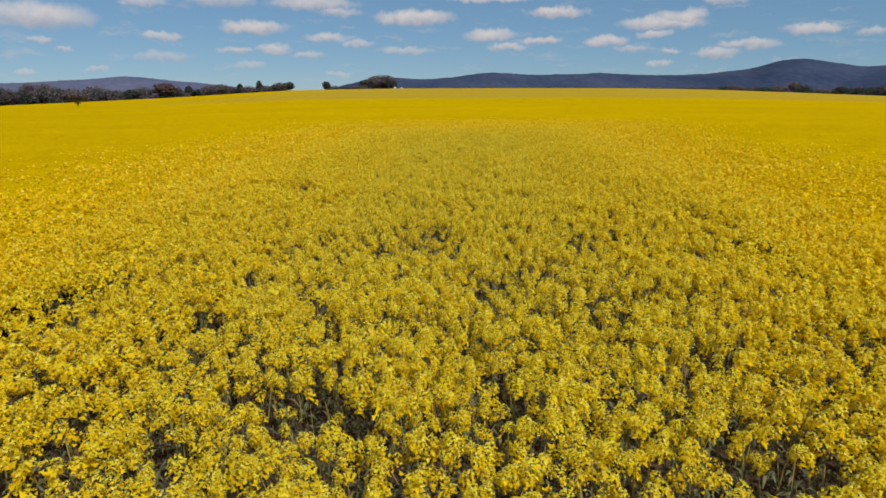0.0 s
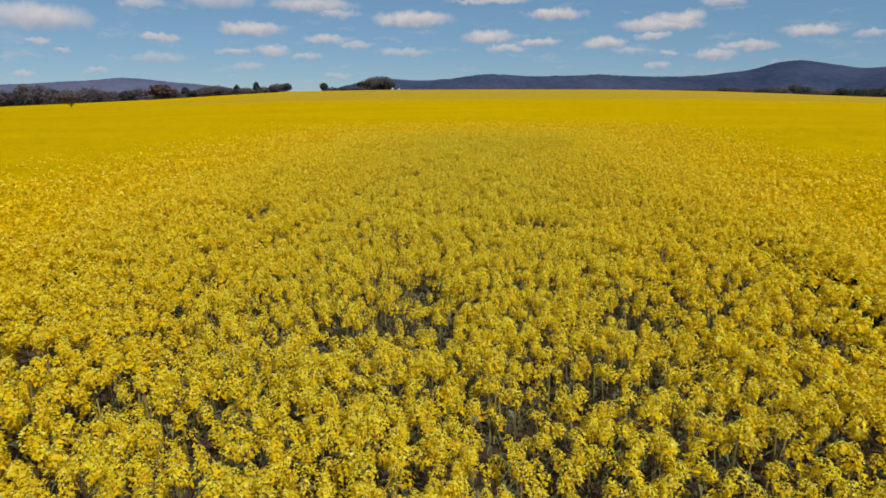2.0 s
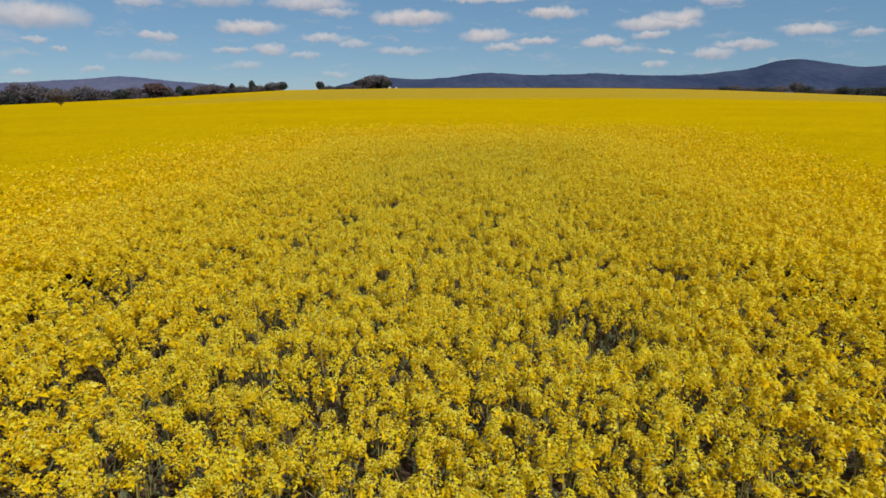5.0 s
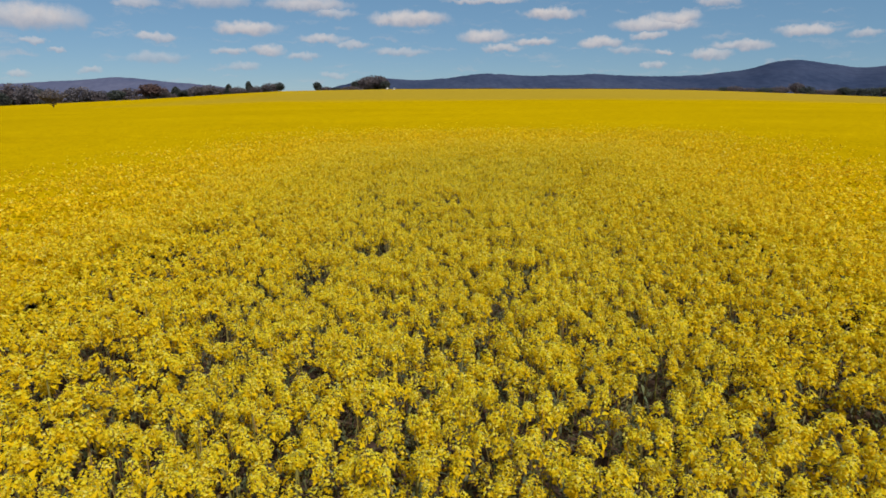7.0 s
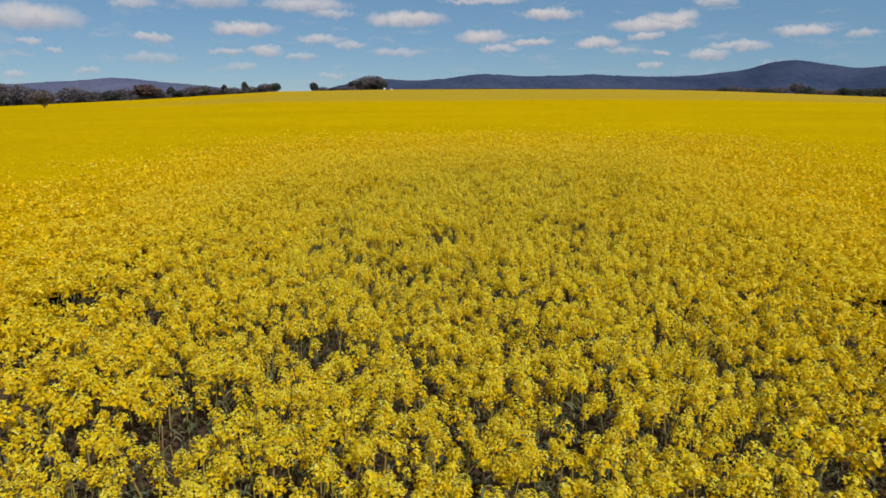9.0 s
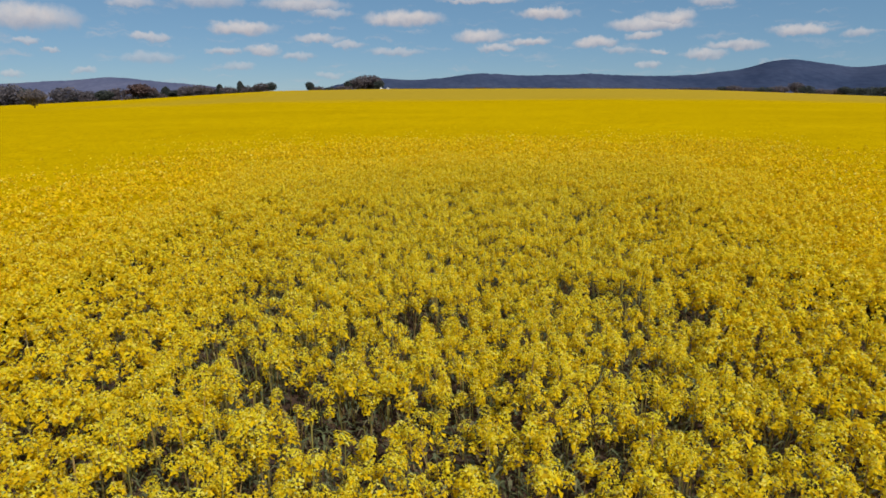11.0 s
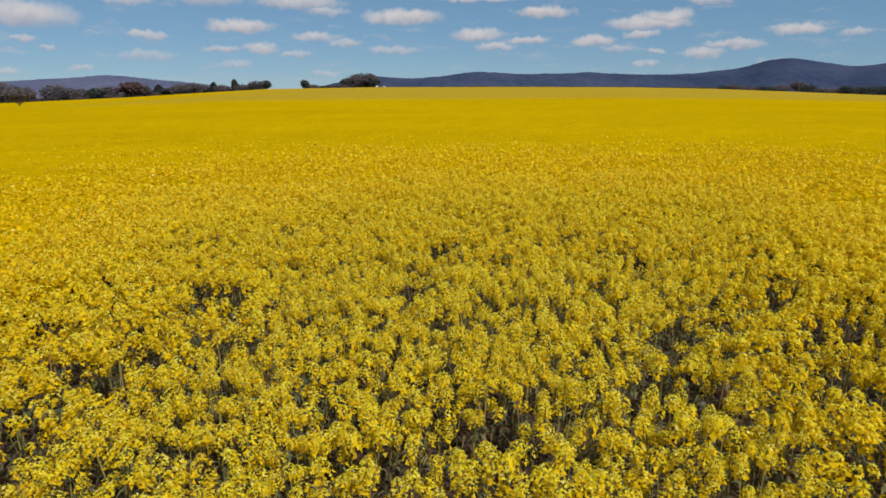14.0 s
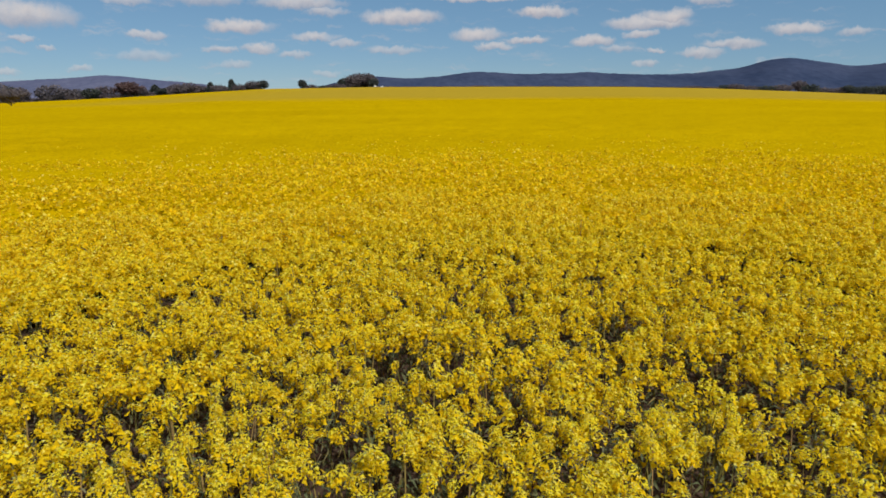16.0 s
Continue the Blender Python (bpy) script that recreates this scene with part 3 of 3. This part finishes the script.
# side shoots flowering lower down between the tops
for heads, keep, per_m2 in ((HEADS_LOW, ring(0, 6.2), 18), (HEADS_LOW, ring(6.2, 8.6), 25), (HEADS_LOW, in_plot, 20), (HEADS_B, ring(8.6, 14), 13)):
    x, y = stand(-14, 20, 1, 62, per_m2, keep)
    open_ = thinness(x, y) < 0.2
    x, y = x[open_], y[open_]
    z = ground_z(x, y) + bloom_z(x, y) - rng.uniform(0.10, 0.30, len(x))
    bands.append((scatter(heads, x, y, z, rng.uniform(0.8, 1.1, len(x)), rng.uniform(0, 0.6, len(x))), None))
for near in (bands[:1], bands[1:]):
    v, f, s = join(*[b[0] for b in near])
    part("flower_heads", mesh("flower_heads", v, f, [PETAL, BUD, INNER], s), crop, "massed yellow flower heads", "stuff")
broad = []
for keep, per_m2 in ((ring(0, 9.5), 28), (ring(9.5, 18), 18), (in_plot, 28)):
    x, y = stand(-18, 26, -4, 68, per_m2, keep)
    z = ground_z(x, y) + rng.uniform(0.34, 0.72, len(x)) - 0.15 * ease(thinness(x, y), 0.1, 0.6)
    broad.append(scatter(BROAD, x, y, z, rng.uniform(0.8, 1.25, len(x)), rng.uniform(0, 0.3, len(x))))
v, f, s = join(*[b[1] for b in bands if b[1]], *broad)
part("stems_and_leaves", mesh("stems_and_leaves", v, f, [LEAF, STEM, LOWER], s), crop, "blue-green leaves and stalks", "stuff")

# the bloom beyond, as one uneven sheet round the closely seen ground
xs = np.unique(np.concatenate([np.linspace(-34, 44, 118), 5 + spaced(75, 18, 395)]))
xs = xs[(xs > -330) & (xs < 400)]
ys = np.unique(np.concatenate([np.linspace(-12, 92, 150), np.linspace(92, 230, 90), np.linspace(230, FIELD_END, 70), -12 - np.geomspace(1, 240, 30)]))


def bloom_sheet_z(x, y):
    return ground_z(x, y) + 1.04 + 0.22 * (lattice(x, y, 2.2, 21) - 0.5) + 0.16 * (lattice(x, y, 0.9, 22) - 0.5)


verts, faces = sheet(xs, ys, bloom_sheet_z)
mid = verts[faces].mean(1)
verts[:, 2] -= 0.0 + 0.42 * (1 - ease(reach(verts[:, 0], verts[:, 1]), 12, 34))
faces = faces[reach(mid[:, 0], mid[:, 1]) * (1 + 0.2 * (lattice(mid[:, 0], mid[:, 1], 6.0, 33) - 0.5)) > 12.5]
me = mesh("distant_bloom", verts, faces, [BLOOM])
me.polygons.foreach_set("use_smooth", np.ones(len(me.polygons), bool))
part("distant_bloom", me, crop, "", "stuff")



# ---- trees ----
def limb(a, b, r0, r1, sides=5):
    """A tapered round limb as quads."""
    a, b = Vector(a), Vector(b)
    d = (b - a).normalized()
    s = d.orthogonal().normalized()
    o = d.cross(s)
    ring = [[c + (s * math.cos(k * math.tau / sides) + o * math.sin(k * math.tau / sides)) * r for k in range(sides)] for c, r in ((a, r0), (b, r1))]
    return [[tuple(v) for v in (ring[0][k], ring[0][(k + 1) % sides], ring[1][(k + 1) % sides], ring[1][k])] for k in range(sides)]


def tree(seed, tall, wide, trunk, twigs, crown_label, shape="round", count=520, leaf=0.30):
    """A tree on an Empty at its foot: trunk with limbs, and a crown of many small clumps with gaps."""
    r = random.Random(seed)
    ob = new("tree")
    wood = limb((0, 0, -0.3), (r.uniform(-0.2, 0.2), r.uniform(-0.2, 0.2), tall * trunk), tall * 0.032, tall * 0.022, 7)
    tips = []
    fork = Vector((0, 0, tall * trunk))
    wood += limb(fork, (r.uniform(-0.3, 0.3), r.uniform(-0.3, 0.3), tall * 0.9), tall * 0.02, tall * 0.004)
    for k in range(11):
        a = k * 2.4 + r.uniform(-0.4, 0.4)
        start = Vector((0, 0, tall * r.uniform(trunk * 0.9, 0.5)))
        if shape == "cone":
            out = wide * (1.05 - start.z / tall) * 0.7
        else:
            out = wide * r.uniform(0.55, 0.9)
        end = Vector((math.cos(a) * out, math.sin(a) * out, min(tall * 0.92, start.z + tall * r.uniform(0.12, 0.33))))
        elbow = start.lerp(end, 0.5) + Vector((r.uniform(-0.3, 0.3), r.uniform(-0.3, 0.3), -tall * 0.02))
        wood += limb(start, elbow, tall * 0.013, tall * 0.009, 4) + limb(elbow, end, tall * 0.009, tall * 0.003, 4)
        tips += [end, elbow.lerp(end, 0.5)]
    v = np.array(wood).reshape(-1, 3)
    part("trunk", mesh("trunk", v, np.arange(len(v)).reshape(-1, 4), [BARK]), ob)
    lobes = [(t, r.uniform(0.22, 0.42) * wide) for t in tips] + [(Vector((0, 0, tall * 0.8)), wide * 0.4)]
    quads = []
    for k in range(count):
        if shape == "cone":
            h = r.random() ** 1.3
            w = wide * (1 - h ** 2.2) ** 0.6 * math.sqrt(r.uniform(0.1, 1)) * r.uniform(0.6, 1.2) + 0.1
            a = r.uniform(0, math.tau)
            p = Vector((w * math.cos(a), w * math.sin(a), tall * (trunk + (1 - trunk) * h)))
        else:
            c, w = lobes[r.randrange(len(lobes))]
            if k % 2:
                c, w = Vector((0, 0, tall * (0.56 + trunk * 0.25))), 1.0
            d = Vector((r.gauss(0, 1), r.gauss(0, 1), r.gauss(0, 0.8))).normalized() * w * r.random() ** 0.4
            if k % 2:
                d = Vector((d.x * wide * 0.92, d.y * wide * 0.92, d.z * tall * 0.42))
            p = c + d
            if shape == "fan":
                p.z = max(p.z, tall * (trunk + r.uniform(0.5, 0.65) * math.hypot(p.x, p.y) / wide))
            p.z = min(max(p.z, tall * trunk * 0.75), tall * 1.02)
        quads.append([tuple(q) for q in quad(p, (r.uniform(-1, 1), r.uniform(-1, 1), r.uniform(-0.6, 1)), leaf * tall / 12 * r.uniform(0.6, 1.5), r, 0.3, r.uniform(0.3, 0.9))])
    v = np.array(quads).reshape(-1, 3)
    part("crown", mesh("crown", v, np.arange(len(v)).reshape(-1, 4), [twigs]), ob, crown_label)
    return ob


# one of each kind, 12 m tall; the stands below are copies, each grown to its own size
KINDS = {
    "brown": (tree(1, 12, 4.6, 0.10, TWIG_BROWN, "bare brown twigs", count=1300, leaf=0.34), "bare brown broadleaf tree with a dense twiggy crown"),
    "brown_wide": (tree(2, 12, 6.4, 0.08, TWIG_BROWN, "bare brown twigs", count=1400, leaf=0.36), "wide bare brown broadleaf tree, twigs to the ground"),
    "red": (tree(3, 12, 5.2, 0.08, TWIG_RED, "reddish twigs in bud", count=1500, leaf=0.40), "round reddish-brown tree coming into bud"),
    "grey": (tree(4, 12, 5.4, 0.10, TWIG_GREY, "bare grey twigs", count=1300, leaf=0.34), "bare grey-brown broadleaf tree with a hazy crown"),
    "lone": (tree(9, 12, 6.0, 0.15, TWIG_GREY, "bare grey-brown twigs", "fan", count=1600, leaf=0.30), "lone bare tree with a short trunk standing in the yellow field"),
    "cedar": (tree(5, 12, 4.2, 0.05, NEEDLE, "dark needles", "cone", 1300, 0.46), "dark green conifer with a blunt crown"),
    "evergreen": (tree(6, 12, 5.8, 0.05, NEEDLE, "dark foliage", count=1400, leaf=0.44), "dark green round evergreen tree"),
    "bush": (tree(7, 12, 11.0, 0.03, TWIG_BROWN, "bare brown twigs", count=950, leaf=0.6), "low brown hedge bush at the far field edge"),
    "dark_bush": (tree(8, 12, 11.5, 0.03, NEEDLE, "dark foliage", count=950, leaf=0.6), "low dark green bush at the far field edge"),
}
used = set()
HALF = {"lone": 6.0, "brown": 4.6, "brown_wide": 6.4, "red": 5.2, "grey": 5.4, "cedar": 4.2, "evergreen": 5.8, "bush": 11.0, "dark_bush": 11.5}


def plant(kind, az, dist, top, wide, group):
    """A tree on a bearing, at a distance, its top so many degrees above the level of z = 4 and its crown so many metres wide."""
    x, y = dist * math.sin(radians(az)), dist * math.cos(radians(az))
    z = float(ground_z(x, y))
    tall = 4 + dist * math.tan(radians(top)) - z
    at = pose(x, y, z, 0, 0, random.uniform(0, 360))
    first, label = KINDS[kind]
    if kind in used:
        ob = copy_thing(first, at)
    else:
        ob, _ = first, used.add(kind)
        ob.matrix_basis = at
    ob.scale = (wide / 2.2 / HALF[kind], wide / 2.2 / HALF[kind], tall / 10.9)
    return tagged(ob, label, "bush" if "bush" in kind else "tree", group)


ROW, GROVE, HEDGE = "trees along the field edge", "trees on the brow", "hedge along the far edge"
for kind, az_, top, w in [
    ("evergreen", -31.5, 0.403, 26), ("brown", -31.03, 0.322, 22), ("evergreen", -30.5, 0.198, 28), ("brown", -29.65, 0.722, 36), ("grey", -28.72, 0.722, 30),
    ("evergreen", -27.96, 0.433, 26), ("brown", -27.23, 0.348, 26), ("grey", -25.5, 0.553, 40), ("brown_wide", -24.56, 0.294, 24), ("grey", -23.85, 0.291, 26),
    ("evergreen", -22.88, 0.33, 24), ("brown_wide", -22.05, 0.458, 36), ("red", -20.4, 0.761, 38), ("brown", -19.55, 0.405, 22), ("cedar", -18.64, 0.535, 18),
    ("evergreen", -17.92, 0.353, 22), ("brown_wide", -17.02, 0.62, 28), ("brown", -16.05, 0.708, 30), ("cedar", -14.61, 0.72, 14), ("brown_wide", -15.35, 0.524, 22),
    ("bush", -13.9, 0.564, 26), ("cedar", -13.04, 0.93, 15), ("bush", -12.43, 0.62, 20), ("brown_wide", -11.35, 0.86, 22), ("evergreen", -10.62, 0.90, 20), ("evergreen", -11.8, 0.72, 14),
    ("brown_wide", -32.6, 0.45, 34), ("grey", -33.9, 0.5, 34), ("evergreen", -35.2, 0.4, 30),
]:
    plant(kind, az_, 690 + random.uniform(-25, 60), top, w * 0.72, ROW)
# scrub between the trunks
for k in range(30):
    az_ = -35 + k * 0.8 + random.uniform(-0.2, 0.2)
    plant("bush" if k % 3 else "dark_bush", az_, 735 + random.uniform(-10, 25), float(np.interp(az_, BROW_AZ, BROW_EL)) + random.uniform(0.18, 0.32), random.uniform(14, 22), "scrub along the field edge")
for kind, az_, top, w in [
    ("evergreen", -7.46, 0.94, 14), ("bush", -6.75, 0.581, 20), ("dark_bush", -5.79, 0.529, 22), ("bush", -4.67, 0.618, 30),
    ("evergreen", -4.15, 1.05, 20), ("grey", -2.94, 1.42, 32), ("brown", -2.2, 1.36, 32), ("brown_wide", -3.4, 1.28, 28), ("brown_wide", -2.5, 1.40, 30), ("dark_bush", -2.7, 0.9, 44),
    ("evergreen", -1.75, 1.02, 16),
]:
    plant(kind, az_, 640 + random.uniform(-20, 30), top, w * 0.68, GROVE)
for kind, az_, top, w in [
    ("bush", 22.25, 0.286, 30), ("bush", 23.55, 0.32, 40), ("bush", 24.84, 0.264, 34), ("dark_bush", 25.89, 0.343, 24), ("bush", 26.71, 0.423, 28), ("bush", 27.75, 0.282, 36),
    ("dark_bush", 28.76, 0.272, 30), ("bush", 29.86, 0.347, 34), ("brown_wide", 30.99, 0.588, 26), ("dark_bush", 31.67, 0.328, 26), ("bush", 32.56, 0.111, 34), ("bush", 33.56, 0.103, 26),
    ("evergreen", 34.08, 0.262, 20), ("dark_bush", 34.81, 0.173, 28), ("dark_bush", 35.68, 0.205, 34), ("evergreen", 36.54, 0.237, 34), ("brown_wide", 37.37, 0.307, 34), ("dark_bush", 38.6, 0.25, 34),
]:
    plant(kind, az_, 720 + random.uniform(-20, 30), top, w * 0.66, HEDGE)
for k in range(16):
    az_ = -0.2 + k * 1.4 + random.uniform(-0.2, 0.2)
    plant("red" if k % 2 else "bush", az_, 650 + random.uniform(-15, 25), float(np.interp(az_, BROW_AZ, BROW_EL)) + random.uniform(0.05, 0.10), random.uniform(22, 30), "low hedge behind the brow")
plant("lone", -26.7, 434, 0.36, 16.0, "")


# ---- houses on the brow ----
def box(x0, x1, y0, y1, z0, z1):
    bm = bmesh.new()
    bmesh.ops.create_cube(bm, size=1)
    for v in bm.verts:
        v.co = ((x0 + x1) / 2 + v.co.x * (x1 - x0), (y0 + y1) / 2 + v.co.y * (y1 - y0), (z0 + z1) / 2 + v.co.z * (z1 - z0))
    return bm


def solid(name, bm, mat, parent, label=""):
    me = bpy.data.meshes.new(name)
    bm.to_mesh(me), bm.free()
    me.materials.append(mat)
    return part(name, me, parent, label)


def farmhouse(az_, dist, wide, deep, eaves, ridge, label):
    ob = new("farmhouse")
    x, y = dist * math.sin(radians(az_)), dist * math.cos(radians(az_))
    ob.matrix_basis = pose(x, y, float(ground_z(x, y)), 0, 0, -az_)
    w, d = wide / 2, deep / 2
    bm = box(-w, w, -d, d, -0.5, eaves)
    top = [bm.verts.new(p) for p in ((0, -d, ridge), (0, d, ridge))]
    for s, k in ((-d, 0), (d, 1)):
        corners = sorted([v for v in bm.verts if abs(v.co.z - eaves) < 1e-4 and abs(v.co.y - s) < 1e-4], key=lambda v: v.co.x)
        bm.faces.new((corners[0], corners[1], top[k]))
    solid("wall", bm, WHITEWASH, ob, "whitewashed gable wall")
    bm = bmesh.new()
    for side in (-1, 1):
        a = [Vector((side * (w + 0.3), -d - 0.3, eaves - 0.2)), Vector((side * (w + 0.3), d + 0.3, eaves - 0.2)), Vector((0, d + 0.3, ridge + 0.04)), Vector((0, -d - 0.3, ridge + 0.04))]
        low = [bm.verts.new(p) for p in a]
        high = [bm.verts.new(p + Vector((0, 0, 0.16))) for p in a]
        bm.faces.new(low), bm.faces.new(high)
        for k in range(4):
            bm.faces.new((low[k], low[(k + 1) % 4], high[(k + 1) % 4], high[k]))
    solid("roof", bm, SLATE, ob, "dark slate roof")
    for k in (-1, 1):
        win = solid("window", box(k * w * 0.5 - 0.45, k * w * 0.5 + 0.45, -d - 0.06, -d + 0.02, eaves * 0.45, eaves * 0.45 + 1.2), WHITEWASH, ob)
        solid("pane", box(k * w * 0.5 - 0.37, k * w * 0.5 + 0.37, -d - 0.09, -d - 0.05, eaves * 0.45 + 0.08, eaves * 0.45 + 1.12), PANE, win)
    return tagged(ob, label, "house", "houses on the brow")


farmhouse(-1.55, 560, 2.6, 5, 2.3, 3.6, "small whitewashed house with a dark roof beside the trees")
farmhouse(-0.98, 565, 3.4, 6, 1.9, 3.1, "low whitewashed outbuilding with a dark roof")

# ---- the plants of the closely seen strip, one by one ----
HEAD_MESH = [mesh("flower_head", tv, np.arange(len(tv)).reshape(-1, 3), [PETAL, BUD, INNER], ts) for tv, ts in HEADS_A]


def plant_frame(seed):
    """Stalk, side shoots and leaves of one plant, and where its heads sit."""
    r = random.Random(seed)
    quads, slots, tips = [], [], []
    for k in range(r.choice((4, 4, 5))):
        a, out = k * 2.4 + r.uniform(-0.5, 0.5), r.uniform(0.06, 0.25) if k else 0.02
        tip = Vector((math.cos(a) * out, math.sin(a) * out, 1.08 + r.uniform(-0.15, 0.06) - (r.uniform(0.08, 0.34) if r.random() < 0.45 else 0)))
        foot = Vector((0, 0, r.uniform(0.35, 0.6) if k else 0.0))
        shoot = limb(foot, tip, 0.009 if k == 0 else 0.006, 0.004, 3)
        quads += shoot
        slots += [1] * len(shoot)
        tips.append(tip)
        tv, ts = leaf_template(seed * 10 + k, 2, 0.15, 0.016, -0.6, -0.3, 0)
        quads += [[tuple(p + np.array(tip)) for p in q] for q in tv.reshape(-1, 4, 3)]
        slots += list(ts)
    v = np.array(quads).reshape(-1, 3)
    return mesh("rapeseed_plant", v, np.arange(len(v)).reshape(-1, 4), [LEAF, STEM], slots), tips


FRAMES = [plant_frame(500 + k) for k in range(8)]
px, py = np.meshgrid((-0.33, 0.0, 0.33), np.arange(4.35, 37.1, 0.33))
px, py = px.ravel() + rng.uniform(-0.09, 0.09, px.size) + lane(py.ravel()), py.ravel() + rng.uniform(-0.09, 0.09, px.size)
thin = thinness(px, py)
for x, y, t in zip(px, py, thin):
    if random.random() < 0.04 + 0.82 * t:
        continue
    data, tips = FRAMES[random.randrange(len(FRAMES))]
    ob = new("rapeseed_plant", data)
    ob.parent = crop
    lift = float(bloom_z(np.array([x]), np.array([y]))[0]) / 1.08
    ob.matrix_basis = pose(x, y, float(ground_z(x, y)), 0, 0, random.uniform(0, 360))
    ob.scale = (1.0, 1.0, lift - 0.15 * t)
    for tip in tips:
        head = new("flower_head", HEAD_MESH[random.randrange(len(HEAD_MESH))])
        head.parent = ob
        k = random.uniform(0.7, 1.2)
        head.matrix_basis = pose(*tip, random.uniform(-20, 20), random.uniform(-20, 20), random.uniform(0, 360))
        head.scale = (k, k, k)
